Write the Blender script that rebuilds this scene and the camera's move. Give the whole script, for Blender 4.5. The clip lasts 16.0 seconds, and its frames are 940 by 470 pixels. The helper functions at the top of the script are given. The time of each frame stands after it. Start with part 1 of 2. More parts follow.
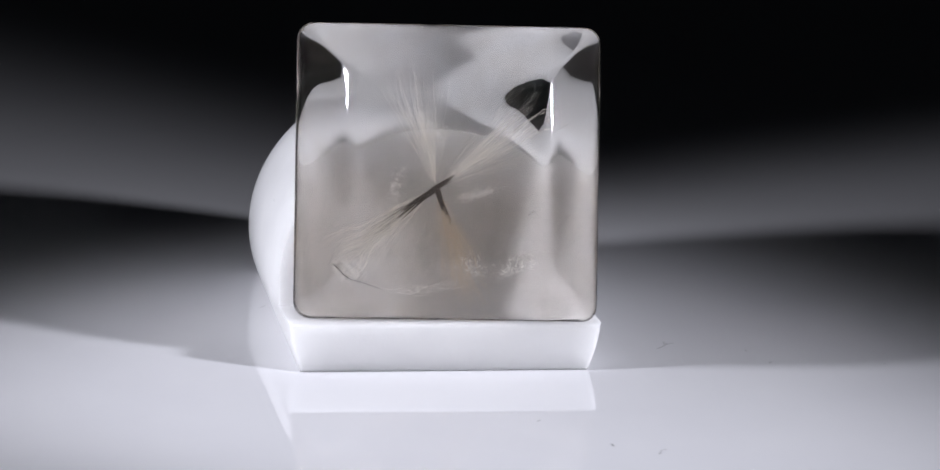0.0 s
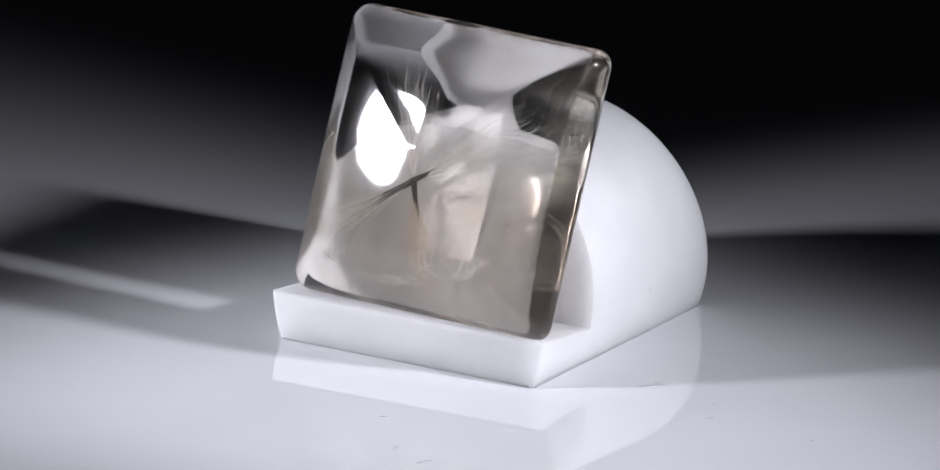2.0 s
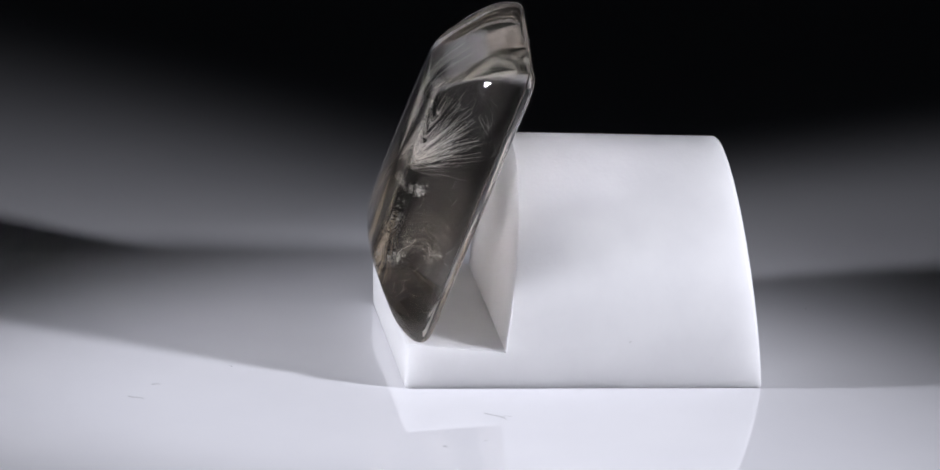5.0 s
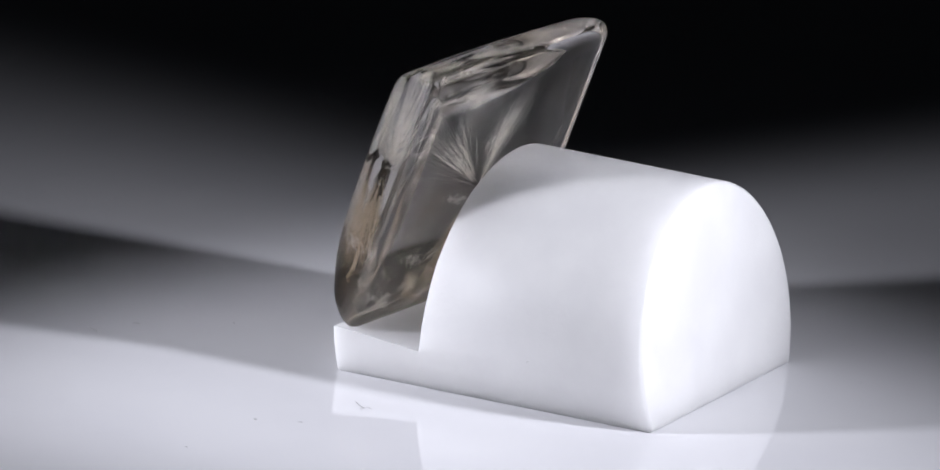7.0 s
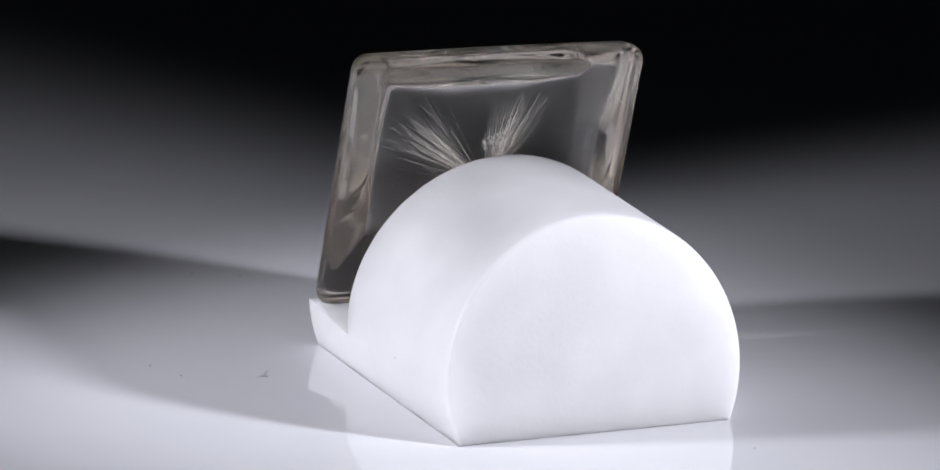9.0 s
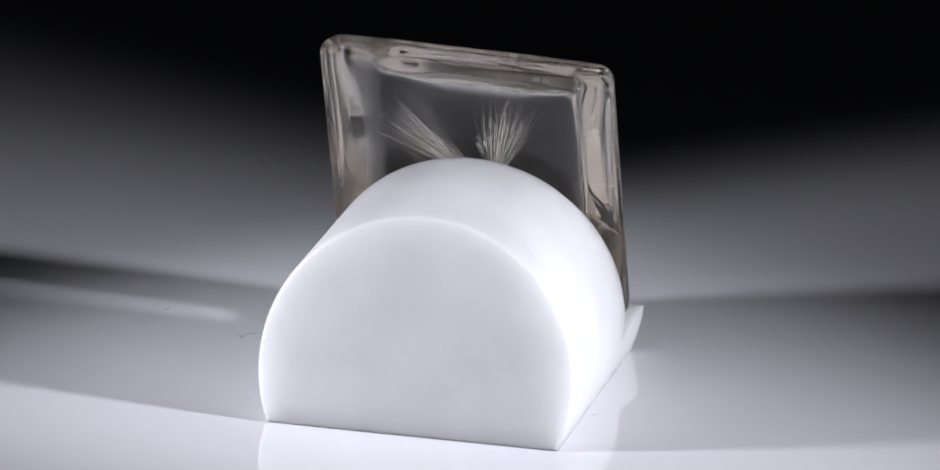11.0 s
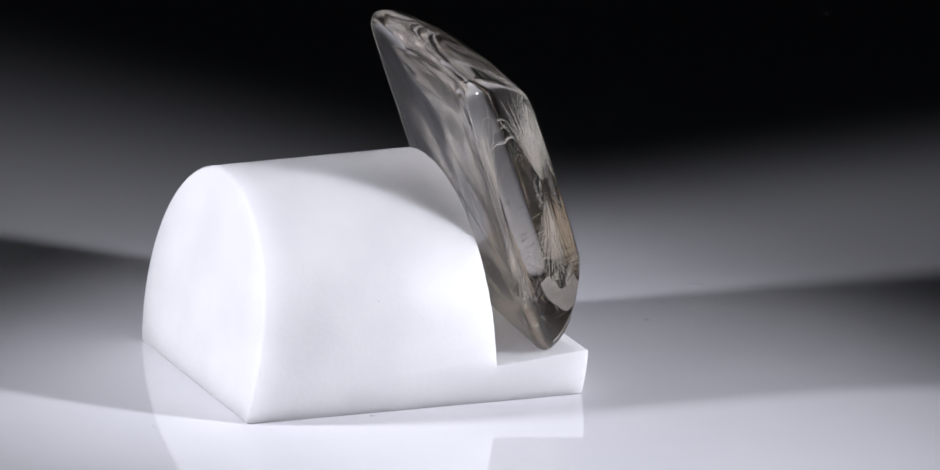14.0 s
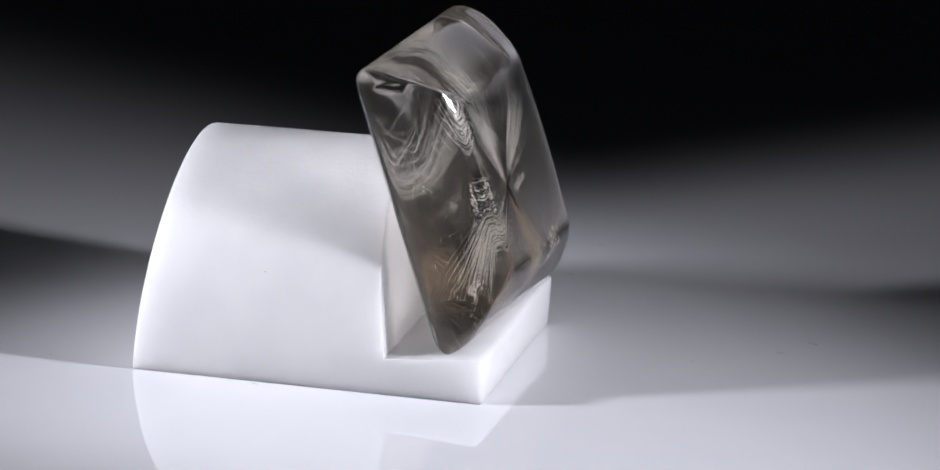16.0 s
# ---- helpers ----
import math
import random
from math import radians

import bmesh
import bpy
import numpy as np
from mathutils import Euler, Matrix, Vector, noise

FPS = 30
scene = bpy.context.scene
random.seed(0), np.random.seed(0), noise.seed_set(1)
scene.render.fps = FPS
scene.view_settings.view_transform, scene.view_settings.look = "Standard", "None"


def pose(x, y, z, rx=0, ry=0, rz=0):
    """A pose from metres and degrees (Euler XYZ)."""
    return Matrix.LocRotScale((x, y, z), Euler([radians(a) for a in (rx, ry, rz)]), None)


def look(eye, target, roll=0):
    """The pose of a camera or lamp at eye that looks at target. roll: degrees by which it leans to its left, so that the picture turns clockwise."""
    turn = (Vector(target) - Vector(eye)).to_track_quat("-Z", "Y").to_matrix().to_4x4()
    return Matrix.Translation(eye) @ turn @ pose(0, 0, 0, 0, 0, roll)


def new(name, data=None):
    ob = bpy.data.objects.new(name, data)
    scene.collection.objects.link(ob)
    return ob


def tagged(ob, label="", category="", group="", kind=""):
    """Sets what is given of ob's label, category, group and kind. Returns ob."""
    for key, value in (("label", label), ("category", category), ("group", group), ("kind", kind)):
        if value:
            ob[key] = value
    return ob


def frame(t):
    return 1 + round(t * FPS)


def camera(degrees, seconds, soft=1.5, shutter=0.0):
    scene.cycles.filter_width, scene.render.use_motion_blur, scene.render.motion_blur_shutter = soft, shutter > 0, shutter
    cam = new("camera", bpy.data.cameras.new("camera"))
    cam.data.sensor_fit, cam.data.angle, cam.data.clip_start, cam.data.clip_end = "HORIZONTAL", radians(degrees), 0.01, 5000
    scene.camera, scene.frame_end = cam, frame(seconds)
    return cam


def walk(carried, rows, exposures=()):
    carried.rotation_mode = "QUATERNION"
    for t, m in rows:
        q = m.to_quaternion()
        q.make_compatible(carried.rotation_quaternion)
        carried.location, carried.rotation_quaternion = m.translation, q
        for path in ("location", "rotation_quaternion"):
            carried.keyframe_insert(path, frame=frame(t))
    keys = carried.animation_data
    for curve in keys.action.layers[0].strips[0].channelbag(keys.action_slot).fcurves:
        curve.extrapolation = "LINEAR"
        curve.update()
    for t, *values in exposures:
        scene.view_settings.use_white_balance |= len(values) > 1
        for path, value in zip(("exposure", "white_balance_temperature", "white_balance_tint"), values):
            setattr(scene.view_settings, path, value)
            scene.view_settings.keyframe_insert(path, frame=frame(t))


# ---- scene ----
MM = 0.001


def mm(*v):
    return tuple(a * MM for a in v)


# camera: long macro lens on a stand, looking a little down
PITCH = 0.280
EYE = (0.66, -510.4, 155.25)
cam = camera(7.0, 16.0)
AIM = (EYE[0], EYE[1] + 500 * math.cos(PITCH), EYE[2] - 500 * math.sin(PITCH))
STAND = look(mm(*EYE), mm(*AIM), 2.12)
walk(cam, [(0.0, STAND), (16.0, STAND)], [(0.0, 0.0), (16.0, 0.0)])

# world: a dark studio
world = bpy.data.worlds.new("studio_dark")
scene.world = world
world.use_nodes = True
world.node_tree.nodes["Background"].inputs[0].default_value = (0.75, 0.82, 1.0, 1)
world.node_tree.nodes["Background"].inputs[1].default_value = 0.005


def spot(name, eye, target, power, degrees, blend, radius, colour):
    data = bpy.data.lights.new(name, "SPOT")
    data.energy, data.spot_size, data.spot_blend, data.shadow_soft_size, data.color = power, radians(degrees), blend, radius * MM, colour
    ob = new(name, data)
    ob.matrix_world = look(mm(*eye), mm(*target))
    return ob


# two small spot lamps cross their beams on the stand from both sides
spot("spot_lamp", (149.5, -68.2, 76.1), (-107.2, 13.4, 0), 1.78, 43.5, 0.99, 9, (0.962, 0.97, 1.08))
spot("spot_lamp", (-126.1, -41.0, 57.0), (94.9, 16.4, 0), 0.83, 37.7, 0.5, 8.5, (0.962, 0.97, 1.08))


# ---- materials ----
def material(name, base, rough, **more):
    m = bpy.data.materials.new(name)
    m.use_nodes = True
    b = m.node_tree.nodes["Principled BSDF"]
    b.inputs["Base Color"].default_value = (*base, 1)
    b.inputs["Roughness"].default_value = rough
    for k, v in more.items():
        b.inputs[k.replace("_", " ")].default_value = v
    return m, m.node_tree.nodes, m.node_tree.links, b


def vary(nodes, links, bsdf, a, b, scale, detail=4.0, low=0.35, high=0.65, rough=None, bump=0.0, bump_scale=None):
    """Two tones mixed by noise, in the object's own space, with a fine relief."""
    tc = nodes.new("ShaderNodeTexCoord")
    n = nodes.new("ShaderNodeTexNoise")
    n.inputs["Scale"].default_value, n.inputs["Detail"].default_value = scale, detail
    links.new(tc.outputs["Object"], n.inputs["Vector"])
    ramp = nodes.new("ShaderNodeValToRGB")
    ramp.color_ramp.elements[0].position, ramp.color_ramp.elements[1].position = low, high
    ramp.color_ramp.elements[0].color, ramp.color_ramp.elements[1].color = (*a, 1), (*b, 1)
    links.new(n.outputs["Fac"], ramp.inputs["Fac"])
    links.new(ramp.outputs["Color"], bsdf.inputs["Base Color"])
    if rough:
        mr = nodes.new("ShaderNodeMapRange")
        mr.inputs["From Min"].default_value, mr.inputs["From Max"].default_value = 0.3, 0.7
        mr.inputs["To Min"].default_value, mr.inputs["To Max"].default_value = rough
        links.new(n.outputs["Fac"], mr.inputs["Value"])
        links.new(mr.outputs["Result"], bsdf.inputs["Roughness"])
    if bump:
        n2 = nodes.new("ShaderNodeTexNoise")
        n2.inputs["Scale"].default_value, n2.inputs["Detail"].default_value = bump_scale or scale * 6, 3.0
        links.new(tc.outputs["Object"], n2.inputs["Vector"])
        bp = nodes.new("ShaderNodeBump")
        bp.inputs["Strength"].default_value, bp.inputs["Distance"].default_value = bump, 0.0001
        links.new(n2.outputs["Fac"], bp.inputs["Height"])
        links.new(bp.outputs["Normal"], bsdf.inputs["Normal"])


ACRYLIC, n_, l_, b_ = material("white_acrylic", (0.78, 0.78, 0.8), 0.03, IOR=1.49)
vary(n_, l_, b_, (0.765, 0.765, 0.79), (0.8, 0.8, 0.82), 60, rough=(0.02, 0.05))
PLASTIC, n_, l_, b_ = material("white_plastic", (0.86, 0.86, 0.87), 0.55, IOR=1.48, Specular_IOR_Level=0.38, Subsurface_Weight=0.9, Subsurface_Scale=0.006, Subsurface_Radius=(1.0, 1.0, 1.0))
vary(n_, l_, b_, (0.655, 0.653, 0.655), (0.695, 0.693, 0.691), 250, rough=(0.46, 0.58), bump=0.14, bump_scale=3000)
QUARTZ, n_, l_, b_ = material("clear_quartz", (0.998, 0.995, 0.99), 0.035, IOR=1.55, Transmission_Weight=1.0)
tc_ = n_.new("ShaderNodeTexCoord")
wave_ = n_.new("ShaderNodeTexNoise")
wave_.inputs["Scale"].default_value, wave_.inputs["Detail"].default_value = 130, 1.0
bump_ = n_.new("ShaderNodeBump")
bump_.inputs["Strength"].default_value, bump_.inputs["Distance"].default_value = 0.02, 0.0003
l_.new(tc_.outputs["Object"], wave_.inputs["Vector"])
l_.new(wave_.outputs["Fac"], bump_.inputs["Height"])
l_.new(bump_.outputs["Normal"], b_.inputs["Normal"])


def cloudy(name, tint, dark, grain, share, scale, along=0.3, lower=None):
    """Thin cloud: mostly lets light through with a smoky tint, and scatters a little."""
    m = bpy.data.materials.new(name)
    m.use_nodes = True
    n, l = m.node_tree.nodes, m.node_tree.links
    n.remove(n["Principled BSDF"])
    clear = n.new("ShaderNodeBsdfTransparent")
    tc = n.new("ShaderNodeTexCoord")
    zone = n.new("ShaderNodeTexNoise")
    zone.inputs["Scale"].default_value, zone.inputs["Detail"].default_value, zone.inputs["Distortion"].default_value = scale, 5, 0.6
    l.new(tc.outputs["Object"], zone.inputs["Vector"])
    ramp = n.new("ShaderNodeValToRGB")
    ramp.color_ramp.elements[0].position, ramp.color_ramp.elements[1].position = 0.34, 0.64
    ramp.color_ramp.elements[0].color, ramp.color_ramp.elements[1].color = (*dark, 1), (*tint, 1)
    l.new(zone.outputs["Fac"], ramp.inputs["Fac"])
    l.new(ramp.outputs["Color"], clear.inputs["Color"])
    dif = n.new("ShaderNodeBsdfDiffuse")
    dif.inputs["Color"].default_value = (*grain, 1)
    tra = n.new("ShaderNodeBsdfTranslucent")
    tra.inputs["Color"].default_value = (*grain, 1)
    both = n.new("ShaderNodeMixShader")
    both.inputs["Fac"].default_value = 0.5
    l.new(dif.outputs[0], both.inputs[1])
    l.new(tra.outputs[0], both.inputs[2])
    mix = n.new("ShaderNodeMixShader")
    stretch = n.new("ShaderNodeMapping")
    stretch.inputs["Scale"].default_value = (1.0, along, 1.0)
    l.new(tc.outputs["Object"], stretch.inputs["Vector"])
    veil = n.new("ShaderNodeTexNoise")
    veil.inputs["Scale"].default_value, veil.inputs["Detail"].default_value, veil.inputs["Distortion"].default_value = scale * 1.6, 6, 0.8
    l.new(stretch.outputs["Vector"], veil.inputs["Vector"])
    dense = n.new("ShaderNodeMapRange")
    dense.inputs["From Min"].default_value, dense.inputs["From Max"].default_value = 0.42, 0.7
    dense.inputs["To Min"].default_value, dense.inputs["To Max"].default_value = share * 0.1, share * 3.0
    l.new(veil.outputs["Fac"], dense.inputs["Value"])
    l.new(dense.outputs["Result"], mix.inputs["Fac"])
    if lower:
        # the stone's lower half is browner and hazier than its upper half
        axes = n.new("ShaderNodeSeparateXYZ")
        l.new(tc.outputs["Object"], axes.inputs["Vector"])
        depth = n.new("ShaderNodeMapRange")
        depth.inputs["From Min"].default_value, depth.inputs["From Max"].default_value = 0.0022, -0.0012
        l.new(axes.outputs["Y"], depth.inputs["Value"])
        tone = n.new("ShaderNodeMix")
        tone.data_type, tone.blend_type = "RGBA", "MULTIPLY"
        tone.inputs[7].default_value = (*lower, 1)
        l.new(depth.outputs["Result"], tone.inputs[0])
        l.new(ramp.outputs["Color"], tone.inputs[6])
        l.new(tone.outputs[2], clear.inputs["Color"])
        more = n.new("ShaderNodeMapRange")
        more.inputs["To Min"].default_value, more.inputs["To Max"].default_value = 0.5, 1.7
        l.new(depth.outputs["Result"], more.inputs["Value"])
        times = n.new("ShaderNodeMath")
        times.operation = "MULTIPLY"
        l.new(dense.outputs["Result"], times.inputs[0])
        l.new(more.outputs["Result"], times.inputs[1])
        l.new(times.outputs["Value"], mix.inputs["Fac"])
    l.new(clear.outputs[0], mix.inputs[1])
    l.new(both.outputs[0], mix.inputs[2])
    l.new(mix.outputs[0], n["Material Output"].inputs["Surface"])
    return m


SMOKE = cloudy("smoky_tint", (1.0, 0.998, 0.995), (0.945, 0.93, 0.91), (0.70, 0.65, 0.60), 0.024, 260, 0.15, (0.968, 0.952, 0.932))
NEEDLE, n_, l_, b_ = material("rutile_needle", (0.97, 0.94, 0.88), 0.2)
GOLDEN, n_, l_, b_ = material("golden_needle", (0.72, 0.62, 0.49), 0.25)
DARKNEEDLE, n_, l_, b_ = material("dark_rutile", (0.07, 0.055, 0.045), 0.4)
FIBRE, n_, l_, b_ = material("pale_fibre", (0.92, 0.91, 0.88), 0.2)
CRACK, n_, l_, b_ = material("dark_crack", (0.05, 0.045, 0.04), 0.5)
SPECK, n_, l_, b_ = material("grey_speck", (0.45, 0.45, 0.44), 0.6)
DUST, n_, l_, b_ = material("dust", (0.3, 0.3, 0.3), 0.8)
BLACK, n_, l_, b_ = material("black_velvet", (0.006, 0.006, 0.007), 0.95)
vary(n_, l_, b_, (0.005, 0.005, 0.006), (0.008, 0.008, 0.009), 300, rough=(0.9, 1.0))


def part(name, bm, mat, parent=None, label="", smooth=True, sharp=35):
    me = bpy.data.meshes.new(name)
    bmesh.ops.recalc_face_normals(bm, faces=bm.faces)
    if smooth:
        for f in bm.faces:
            f.smooth = True
        for e in bm.edges:
            if len(e.link_faces) == 2 and e.calc_face_angle(0) > radians(sharp):
                e.smooth = False
    bm.to_mesh(me)
    bm.free()
    me.materials.append(mat)
    ob = new(name, me)
    ob.parent = parent
    if label:
        tagged(ob, label)
    return ob


def box(bm, x0, x1, y0, y1, z0, z1):
    vs = [bm.verts.new(mm(x, y, z)) for z in (z0, z1) for x, y in ((x0, y0), (x1, y0), (x1, y1), (x0, y1))]
    for q in ((0, 3, 2, 1), (4, 5, 6, 7), (0, 1, 5, 4), (1, 2, 6, 5), (2, 3, 7, 6), (3, 0, 4, 7)):
        bm.faces.new([vs[i] for i in q])


def tube(bm, pts, r0, r1, sides=4):
    rings = []
    for i, p in enumerate(pts):
        q = pts[min(i + 1, len(pts) - 1)] - pts[max(i - 1, 0)]
        q.normalize()
        side = q.orthogonal().normalized()
        up = q.cross(side)
        r = r0 + (r1 - r0) * i / (len(pts) - 1)
        rings.append([bm.verts.new((p + (side * math.cos(2 * math.pi * k / sides) + up * math.sin(2 * math.pi * k / sides)) * r) * MM) for k in range(sides)])
    for a, b in zip(rings, rings[1:]):
        for k in range(sides):
            bm.faces.new((a[k], a[(k + 1) % sides], b[(k + 1) % sides], b[k]))
    bm.faces.new(rings[0])
    bm.faces.new(rings[-1])


# ---- the studio round the table ----
def studio():
    bm = bmesh.new()
    box(bm, -700, 700, -700, 700, -60, -30)
    tagged(part("table", bm, BLACK, smooth=False), "black cloth-covered table under the turntable", "table", kind="structure")
    bm = bmesh.new()
    box(bm, -700, 700, 700, 720, -60, 700)
    tagged(part("backdrop", bm, BLACK, smooth=False), "black velvet backdrop behind the turntable", "backdrop", kind="structure")


studio()


# ---- turntable ----
def lathe(profile, n=160):
    bm = bmesh.new()
    rings = []
    for r, z in profile:
        rings.append([bm.verts.new(mm(r * math.cos(2 * math.pi * i / n), r * math.sin(2 * math.pi * i / n), z)) for i in range(n)])
    for a, b in zip(rings, rings[1:]):
        for i in range(n):
            bm.faces.new((a[i], a[(i + 1) % n], b[(i + 1) % n], b[i]))
    bm.faces.new(rings[0])
    bm.faces.new(rings[-1])
    return bm


turntable = new("turntable")
tagged(turntable, "glossy white acrylic turntable disc, slowly turning", "turntable")
part("disc", lathe([(139, -8), (140, -7), (140, -1), (139.3, -0.3), (138.6, 0)]), ACRYLIC, turntable)
part("base", lathe([(70, -30), (72, -29), (72, -9.5), (70, -8)]), BLACK, turntable, "matte black drive base")

# ---- holder: a round white rod with a flat sole, notched for the stone ----
HALF, HIGH, LONG = 10.0, 15.05, 24.76
RAD = (HALF ** 2 + HIGH ** 2) / (2 * HIGH)
HX, HY = -1.468, 7.785
LEDGE_FRONT, LEDGE_BACK = 3.4, 2.75
WALL_LOW, WALL_TOP = -5.55, -4.3
REAR_SLOPE, TOP_DROP = -1.98 / 15.0, 0.29


def holder_mesh():
    """One solid: a rod with a flat sole, cut down to a ledge in front of a wall that leans back; the rear end leans forward."""
    bm = bmesh.new()
    zc = HIGH - RAD
    wall_slope = (WALL_TOP - WALL_LOW) / (HIGH - LEDGE_BACK)
    n_low, n_up = 12, 56

    def arc(inset, top):
        """The cut circle in half: low arc up to top, then the arc over the crown."""
        r = RAD - inset
        a0, a1 = math.asin((inset - zc) / r), math.asin((top - zc) / r)
        low = [(r * math.cos(a0 + (a1 - a0) * i / n_low), zc + r * math.sin(a0 + (a1 - a0) * i / n_low)) for i in range(n_low + 1)]
        up = [(r * math.cos(a1 + (math.pi - 2 * a1) * i / n_up), zc + r * math.sin(a1 + (math.pi - 2 * a1) * i / n_up)) for i in range(1, n_up)]
        return low, up

    def verts(points, at):
        return [bm.verts.new(mm(x, at(z), z - (TOP_DROP * (z / HIGH) * max(0.0, (at(z) + 5) / 17)))) for x, z in points]

    def strip(a, b):
        for i in range(len(a) - 1):
            bm.faces.new(list(dict.fromkeys((a[i], a[i + 1], b[i + 1], b[i]))))

    def full(y, inset, slope):
        low, up = arc(inset, LEDGE_BACK)
        at = lambda z: y + slope * z
        right = verts(low, at)
        return right, verts(up, at), verts([(-x, z) for x, z in reversed(low)], at)

    def whole(r):
        return r[0] + r[1] + r[2]

    def ledge(y, inset, top):
        low, _ = arc(inset, top)
        at = lambda z: y
        half = low[-1][0]
        mid = [(half * (1 - 2 * k / 12), top) for k in range(1, 12)]
        return verts(low, at), verts(mid, at), verts([(-x, z) for x, z in reversed(low)], at)

    y0, y1 = -LONG / 2, LONG / 2
    rows = [ledge(y0, 0.3, LEDGE_FRONT - 0.3), ledge(y0 + 0.04, 0.15, LEDGE_FRONT - 0.15), ledge(y0 + 0.15, 0.04, LEDGE_FRONT - 0.04), ledge(y0 + 0.3, 0, LEDGE_FRONT), ledge(WALL_LOW, 0, LEDGE_BACK)]
    bm.faces.new(whole(rows[0]))
    for a, b in zip(rows, rows[1:]):
        strip(whole(a) + [whole(a)[0]], whole(b) + [whole(b)[0]])
    right, mid, left = rows[-1]
    # the wall of the notch, with a narrow broken edge
    low, up = arc(0.1, LEDGE_BACK)
    lean = lambda z: WALL_LOW + wall_slope * (z - LEDGE_BACK)
    chips = random.Random(3)
    inner = verts(up, lambda z: lean(z) + chips.gauss(0, 0.012))
    bm.faces.new([right[-1]] + inner + [left[0]] + list(reversed(mid)))
    low, up = arc(0, LEDGE_BACK)
    edge = verts(up, lambda z: lean(z) + 0.1 + abs(chips.gauss(0, 0.035)))
    strip([right[-1]] + inner + [left[0]], [right[-1]] + edge + [left[0]])
    # the rod behind it
    ring = right + edge + left
    for y, inset, slope in ((2.0, 0, 0), (y1 - 0.3, 0, REAR_SLOPE), (y1 - 0.15, 0.04, REAR_SLOPE), (y1 - 0.04, 0.15, REAR_SLOPE), (y1, 0.3, REAR_SLOPE)):
        nxt = whole(full(y, inset, slope))
        strip(ring + [ring[0]], nxt + [nxt[0]])
        ring = nxt
    bm.faces.new(ring)
    return bm


def holder():
    thing = part("gem_holder", holder_mesh(), PLASTIC, sharp=42)
    tagged(thing, "milky white plastic rod notched as a gem holder", "display stand")
    rng = random.Random(11)
    # little dark specks in the plastic's skin
    for x, y, z in ((1, 2.9, 3.6), (-1, 3.0, 8.0), (1, -2.0, 9.4), (-1, -1.5, 13.2)):
        r = RAD + 0.004
        zz = z - (HIGH - RAD)
        p = Vector((x * math.sqrt(r * r - zz * zz), y, z - 0.1))
        bm = bmesh.new()
        q = Vector((rng.uniform(-0.1, 0.1), rng.uniform(0.05, 0.2), rng.uniform(-0.15, 0.15)))
        tube(bm, [p, p + q * 0.5, p + q], 0.035, 0.03, 5)
        part("speck", bm, SPECK, thing, "tiny grey speck")
    return thing


gem_holder = holder()

# ---- gem ----
GW, GH, EDGE, TABLE, BEVEL = 10.5, 10.23, 1.0, 4.75, 3.7


def smin(a, b, k):
    h = max(0.0, min(1.0, 0.5 + 0.5 * (b - a) / k))
    return b * (1 - h) + a * h - k * h * (1 - h)


def rim(s):
    return EDGE * math.sqrt(max(0.0, 1 - (1 - min(s, EDGE) / EDGE) ** 2))


def gem_front(x, u, s):
    """Four gently convex bevels that rise to a slightly domed table."""
    k = min(s, 6.0) / BEVEL
    along = u if GW - abs(x) < GH - abs(u) else x
    bevel = rim(s) + (TABLE - EDGE + 0.25) * (1.25 * k - 0.25 * k * k) - 0.007 * min(k, 1.0) * along * along
    top = TABLE + 0.42 * (1 - 0.5 * (x / 6.7) ** 2 - 0.25 * (u / 6.5) ** 2)
    soft = 0.4 + 0.9 * max(0.0, min(1.0, (u - abs(x)) / 3))
    return smin(bevel, top + 0.15 * (soft - 0.4), soft)


def gem_back(x, u, s):
    return -(0.75 * rim(s) + 0.15 * (1 - (x / GW) ** 2) * (1 - (u / GH) ** 2))


def rounded_loop(a, b, r, side=14, corner=7):
    pts = []
    for sx, sy, st in ((1, 1, 0), (-1, 1, 90), (-1, -1, 180), (1, -1, 270)):
        cx, cy = sx * (a - r), sy * (b - r)
        for i in range(corner):
            an = radians(st + 90 * i / (corner - 1))
            pts.append((cx + r * math.cos(an), cy + r * math.sin(an)))
        nx = {(1, 1): (-1, 1), (-1, 1): (-1, -1), (-1, -1): (1, -1), (1, -1): (1, 1)}[(sx, sy)]
        ex, ey = nx[0] * (a - r), nx[1] * (b - r)
        an = radians(st + 90)
        p0 = (cx + r * math.cos(an), cy + r * math.sin(an))
        p1 = (ex + r * math.cos(an), ey + r * math.sin(an))
        for i in range(1, side):
            k = i / side
            pts.append((p0[0] + (p1[0] - p0[0]) * k, p0[1] + (p1[1] - p0[1]) * k))
    return pts


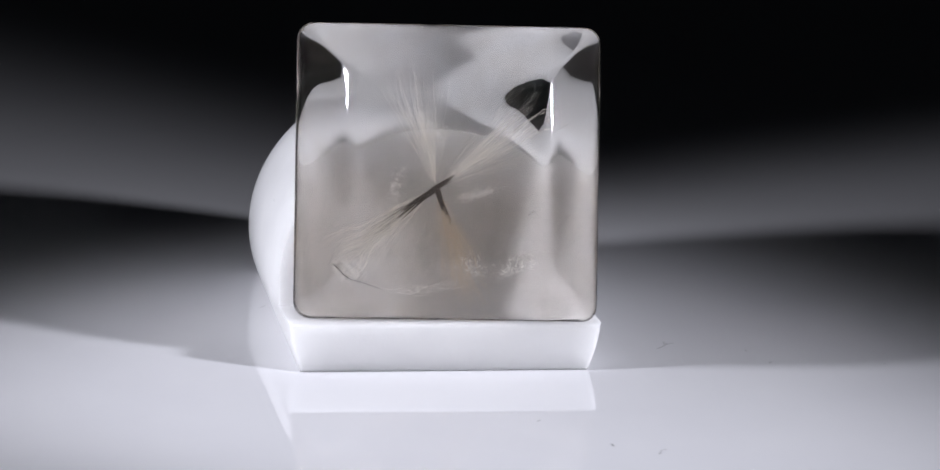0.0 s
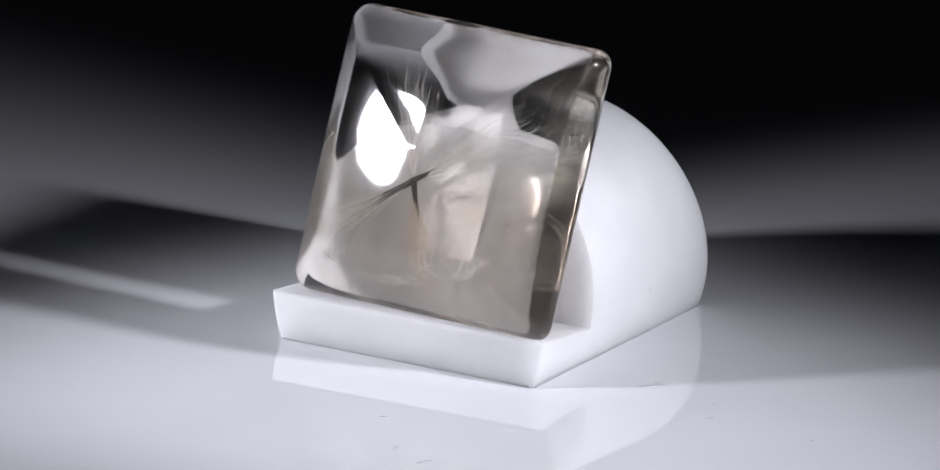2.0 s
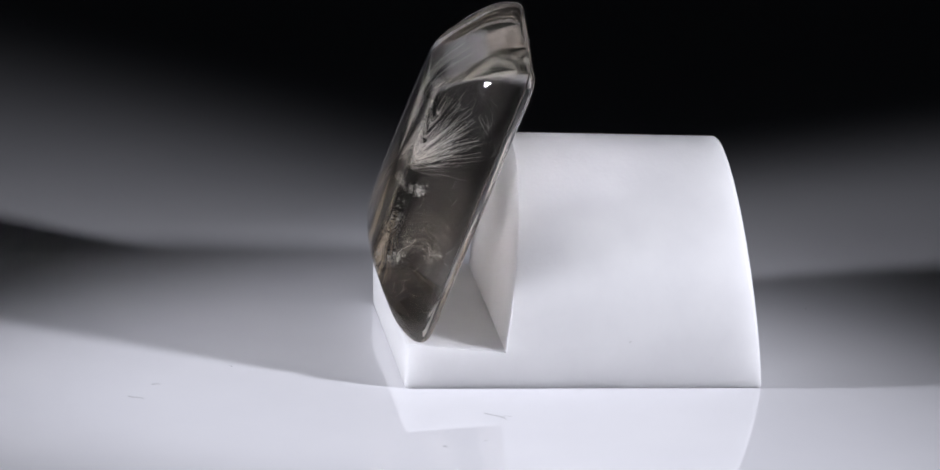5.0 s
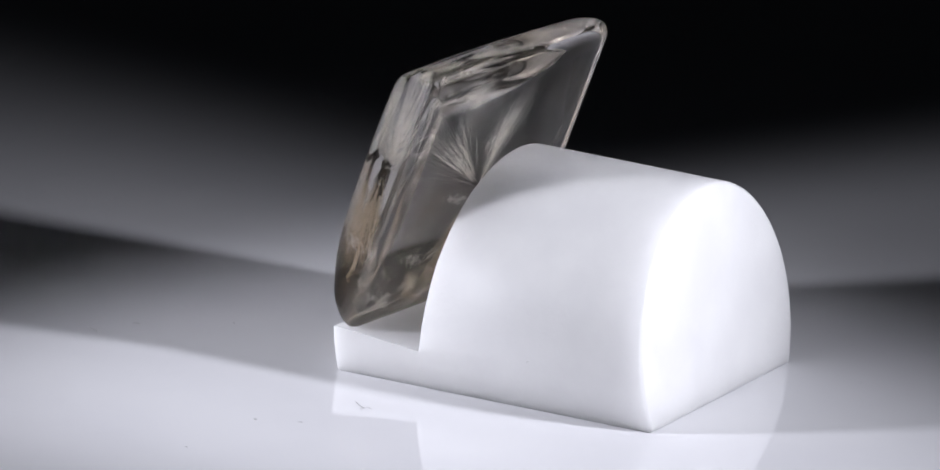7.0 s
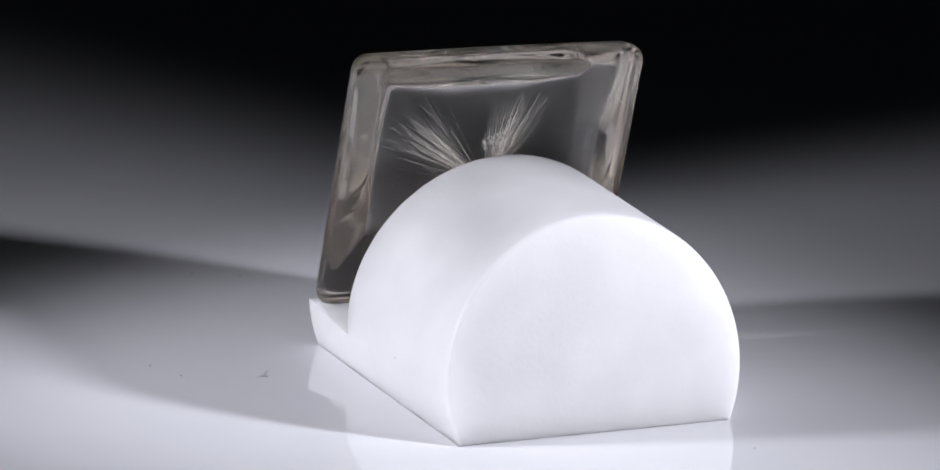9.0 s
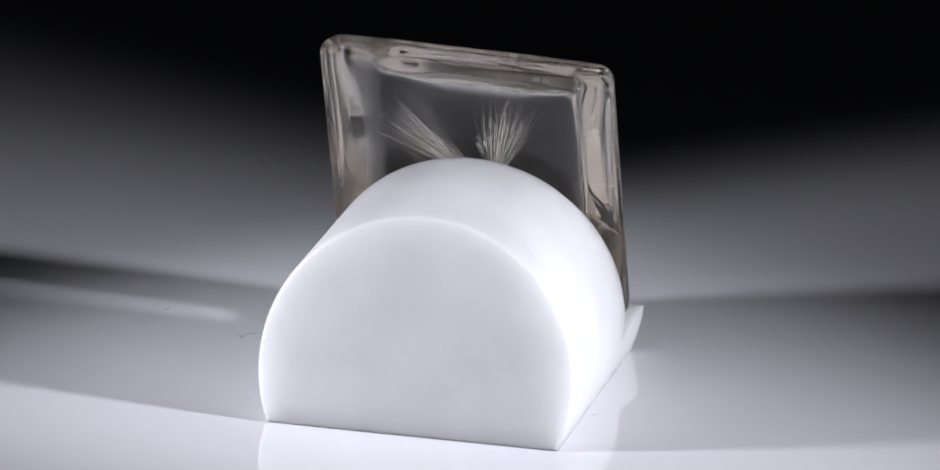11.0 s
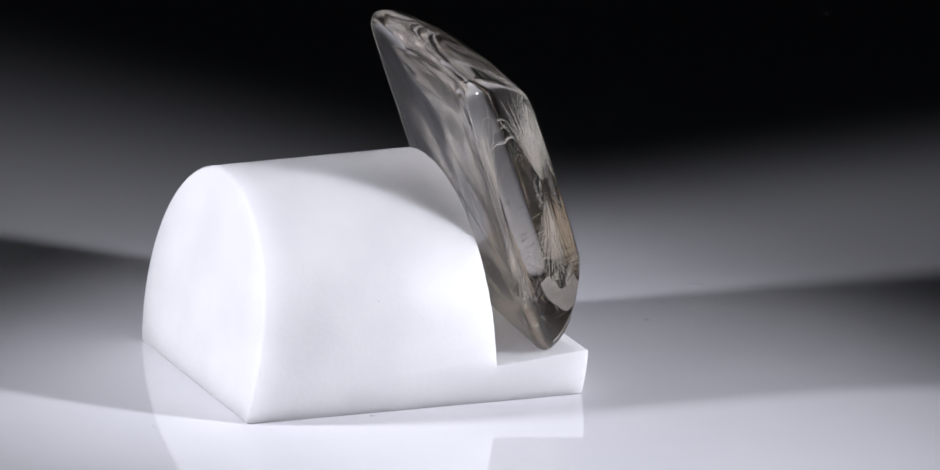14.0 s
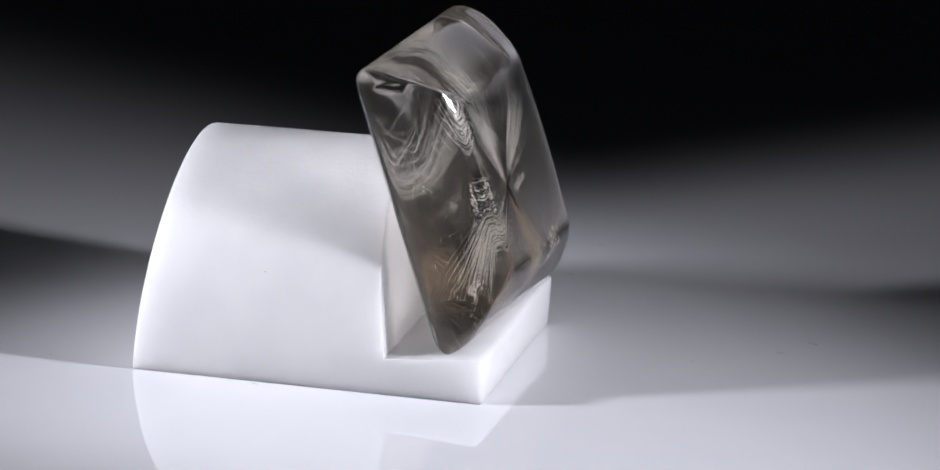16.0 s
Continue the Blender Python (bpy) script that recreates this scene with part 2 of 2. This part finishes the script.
def gem_mesh(shrink=0.0, sink=0.0):
    bm = bmesh.new()
    steps = [0, 0.02, 0.06, 0.13, 0.22, 0.35, 0.5, 0.7, 1.0, 1.4, 1.9, 2.4, 2.8, 3.1, 3.3, 3.5, 3.7, 3.9, 4.2, 4.6, 5.2, 6.0, 7.0, 8.0, 8.8, 9.4]

    def ring(s, fn):
        r = max(0.22, 1.15 - 0.55 * s) if s < 3.3 else max(0.15, min(0.5, 9.7 - s))
        r = min(r, GH - s - 0.02)
        out = []
        for x, u in rounded_loop(GW - s, GH - s, r):
            f = 1 - shrink
            out.append(bm.verts.new(mm(x * f, u * f, fn(x, u, s) * (1 - sink) + 1.9 * sink)))
        return out

    front = [ring(s, gem_front) for s in steps]
    back = [ring(s, gem_back) for s in steps[1:9] + steps[10::2]]
    loops = list(reversed(back)) + front
    n = len(front[0])
    for a, b in zip(loops, loops[1:]):
        for i in range(n):
            bm.faces.new((a[i], a[(i + 1) % n], b[(i + 1) % n], b[i]))
    bm.faces.new(loops[0])
    bm.faces.new(loops[-1])
    return bm


def inside(p):
    s = min(GW - abs(p.x), GH - abs(p.y))
    return s > 0.6 and gem_back(p.x, p.y, s) + 0.4 < p.z < gem_front(p.x, p.y, s) - 0.4


def gem():
    rng = random.Random(5)
    thing = part("gemstone", gem_mesh(), QUARTZ, sharp=60)
    tagged(thing, "square smoky quartz cabochon with a star of pale rutile needles", "gemstone")
    part("smoky_core", gem_mesh(0.02, 0.1), SMOKE, thing, "faint smoky haze inside the stone", sharp=60)
    hub = Vector((-0.95, -1.3, 1.9))
    # four sprays of needles leave the star's centre
    sprays = ((-0.21, 0.97, 0.02, 7.8, 170, 0.15, NEEDLE), (0.80, 0.60, -0.05, 9.2, 190, 0.14, NEEDLE), (-0.80, -0.60, 0.0, 8.8, 220, 0.10, NEEDLE), (0.33, -0.94, 0.0, 8.8, 260, 0.11, GOLDEN))
    for dx, du, dn, length, count, fan, fibre in sprays:
        bm = bmesh.new()
        way = Vector((dx, du, dn)).normalized()
        for i in range(count):
            w = (way + Vector((rng.gauss(0, fan), rng.gauss(0, fan), rng.gauss(0, fan * 0.8)))).normalized()
            ln = length * rng.uniform(0.5, 1.05)
            start = rng.uniform(0.05, 0.75) * ln
            bend = Vector((rng.uniform(-1, 1), rng.uniform(-1, 1), rng.uniform(-1, 1))) * 0.32
            pts = [hub + w * (start + (ln - start) * k / 4) + bend * (k / 4) ** 2 for k in range(5)]
            if not all(inside(p) for p in pts):
                continue
            tube(bm, pts, rng.choice((0.004, 0.005, 0.007, 0.009, 0.013)), 0.004, 3)
        # a few stout needles stand out of each spray
        for i in range(13):
            w = (way + Vector((rng.gauss(0, fan), rng.gauss(0, fan), rng.gauss(0, fan * 0.6)))).normalized()
            ln = length * rng.uniform(0.45, 1.0)
            start = ln * rng.uniform(0.1, 0.6)
            bend = Vector((rng.uniform(-1, 1), rng.uniform(-1, 1), rng.uniform(-1, 1))) * 0.25
            pts = [hub + w * (start + (ln - start) * k / 4) + bend * (k / 4) ** 2 for k in range(5)]
            if all(inside(p) for p in pts):
                tube(bm, pts, rng.uniform(0.014, 0.026), 0.008, 4)
        tagged(part("needle_spray", bm, fibre, thing, "golden brown needles fanning out" if fibre is GOLDEN else "fine pale needles fanning out"), kind="stuff")
    for dx, du, ln, stout in ((-0.8, -0.6, 4.8, 0.11), (0.33, -0.94, 2.6, 0.09), (0.8, 0.6, 1.6, 0.1)):
        bm = bmesh.new()
        for i in range(20):
            w = Vector((dx + rng.gauss(0, 0.06), du + rng.gauss(0, 0.06), rng.gauss(0, 0.06)))
            o = Vector((rng.gauss(0, 0.08), rng.gauss(0, 0.08), rng.gauss(0, 0.08)))
            tube(bm, [hub + o, hub + o + w * ln * 0.5, hub + o + w * ln * rng.uniform(0.5, 1.1)], stout, 0.02, 4)
        part("dark_core", bm, DARKNEEDLE, thing, "dark bundle at the star's centre")
    # short curved fibres scattered through the flanks
    bm = bmesh.new()
    for i in range(260):
        p = Vector((rng.choice((-1, 1)) * rng.uniform(4.5, 9.5), rng.uniform(-9.2, 8), rng.uniform(-0.8, 3.8)))
        if i % 3 == 0:
            p = Vector((rng.uniform(-8, 8), rng.uniform(-9.2, -4), rng.uniform(-0.5, 4)))
        w = Vector((rng.gauss(0, 0.5), rng.gauss(0, 1), rng.gauss(0, 0.4))).normalized() * rng.uniform(0.25, 1.1)
        c = Vector((rng.gauss(0, 1), rng.gauss(0, 1), rng.gauss(0, 1))) * 0.08
        pts = [p - w * 0.5, p + c, p + w * 0.5]
        if all(inside(q) for q in pts):
            tube(bm, pts, rng.uniform(0.004, 0.009), 0.004, 3)
    tagged(part("fibres", bm, FIBRE, thing, "short pale fibres scattered inside"), kind="stuff")
    # milky wisps low in the stone: swarms of tiny flakes along crumpled sheets
    for cx, cu, cn, wide, high, tilt, count in ((-1.5, -7.6, 1.6, 2.6, 0.45, 8, 420), (1.8, -6.3, 2.2, 1.4, 0.6, -20, 160), (2.0, -1.6, 1.2, 1.5, 0.35, 14, 350), (-6.6, -6.6, 1.4, 1.0, 0.6, 30, 300), (-1.0, -4.6, 0.6, 2.2, 1.6, 5, 160),
                                                (-0.9, 2.4, 1.6, 0.8, 1.0, 70, 260), (-3.6, -1.2, 1.8, 0.5, 1.5, -15, 200), (4.6, -6.0, 1.8, 1.6, 0.5, 20, 260)):
        bm = bmesh.new()
        turn = Matrix.Rotation(radians(tilt), 3, "Z")
        for i in range(count):
            a, b = rng.gauss(0, 0.5), rng.gauss(0, 0.5)
            p = Vector((cx, cu, cn)) + turn @ Vector((wide * a, high * b, 0.5 * noise.noise(Vector((a * 2 + cx, b * 2, cu))) + 0.3 * a * a))
            if not inside(p):
                continue
            e1 = (turn @ Vector((rng.gauss(0.9, 0.5), rng.gauss(0, 0.5), rng.gauss(0, 0.3)))).normalized() * rng.uniform(0.03, 0.2)
            e2 = e1.orthogonal().normalized() * rng.uniform(0.009, 0.027)
            vs = [bm.verts.new((p + q) * MM) for q in (e1, e2, -e1, -e2)]
            top = bm.verts.new((p + e1.cross(e2).normalized() * 0.01) * MM)
            for k in range(4):
                bm.faces.new((vs[k], vs[(k + 1) % 4], top))
            bm.faces.new(vs)
        tagged(part("milky_wisp", bm, FIBRE, thing, "milky wisp of tiny flakes", smooth=False), kind="stuff")
    # two thin dark cracks
    for pts in (((-7.2, -6.6, 1.6), (-6.6, -7.1, 1.8), (-5.6, -7.4, 1.9), (-4.6, -7.8, 1.9)), ((5.4, -3.0, 1.0), (5.8, -2.7, 1.1), (6.2, -3.1, 1.0)), ((7.2, -3.1, 1.0), (7.6, -2.9, 1.0), (7.9, -3.1, 1.0))):
        bm = bmesh.new()
        tube(bm, [Vector(p) for p in pts], 0.035, 0.015, 4)
        part("crack", bm, CRACK, thing, "thin dark crack")
    return thing


gemstone = gem()

# ---- dust on the disc ----
FIBRES = []


def dust_fibre(x, y, length, heading, curl):
    bm = bmesh.new()
    pts = []
    for i in range(7):
        k = i / 6 - 0.5
        pts.append(Vector((length * k, curl * length * (0.25 - k * k) * 2 + curl * 0.3 * length * math.sin(9 * k), 0.03 + 0.05 * (0.25 - k * k))))
    tube(bm, pts, 0.017, 0.011, 4)
    ob = tagged(part("dust_fibre", bm, DUST), "short dark dust fibre on the white disc", "dust", "dust on the disc")
    FIBRES.append((ob, Matrix.Translation(mm(x, y, 0)) @ Matrix.Rotation(radians(heading), 4, "Z")))


for row in ((14.9, 0.9, 1.9, 47, 0.12), (15.1, 1.6, 0.7, 120, 0.6), (7.5, -21.5, 0.6, 100, 0.3), (10.6, -23.1, 1.2, 62, 0.2), (21.6, -3.3, 0.4, 60, 0.5),
            (29.6, -3.7, 0.28, 67, 0.2), (20.4, -0.4, 0.3, 115, 0.2), (-12.2, 11.2, 0.55, -120, 0.3), (-10.3, 26.3, 0.3, -166, 0.2), (3.3, -16.0, 0.4, -144, 0.3)):
    dust_fibre(*row)

# ---- motion: the disc turns clockwise, carrying all that lies on it ----
START, RATE = 0.156, -0.318


def angle(t):
    wave = np.interp(t, (0, 0.5, 1.0, 2.0, 2.8, 3.5, 6.3, 9.2, 11.3, 13.5, 16.0), (0, -0.009, -0.018, -0.020, -0.012, -0.005, -0.008, -0.01, -0.010, -0.008, -0.004))
    return START + RATE * t + float(wave)


def turned(place):
    rows = []
    for i in range(81):
        t = i * 0.2
        rows.append((t, Matrix.Rotation(angle(t), 4, "Z") @ place))
    return rows


GEM_LEAN, GEM_YAW = 0.345, -0.09
GEM_PLACE = (Matrix.Translation(mm(HX + 0.166, HY - 10.5, 3.58)) @ Matrix.Rotation(GEM_YAW, 4, "Z") @ Matrix.Rotation(math.pi / 2 - GEM_LEAN, 4, "X")
             @ Matrix.Translation(mm(0, 9.77, 0.05)))


def motions():
    walk(turntable, turned(Matrix.Identity(4)))
    walk(gem_holder, turned(Matrix.Translation(mm(HX, HY, 0.004))))
    walk(gemstone, turned(GEM_PLACE))
    for ob, place in FIBRES:
        walk(ob, turned(place))


motions()
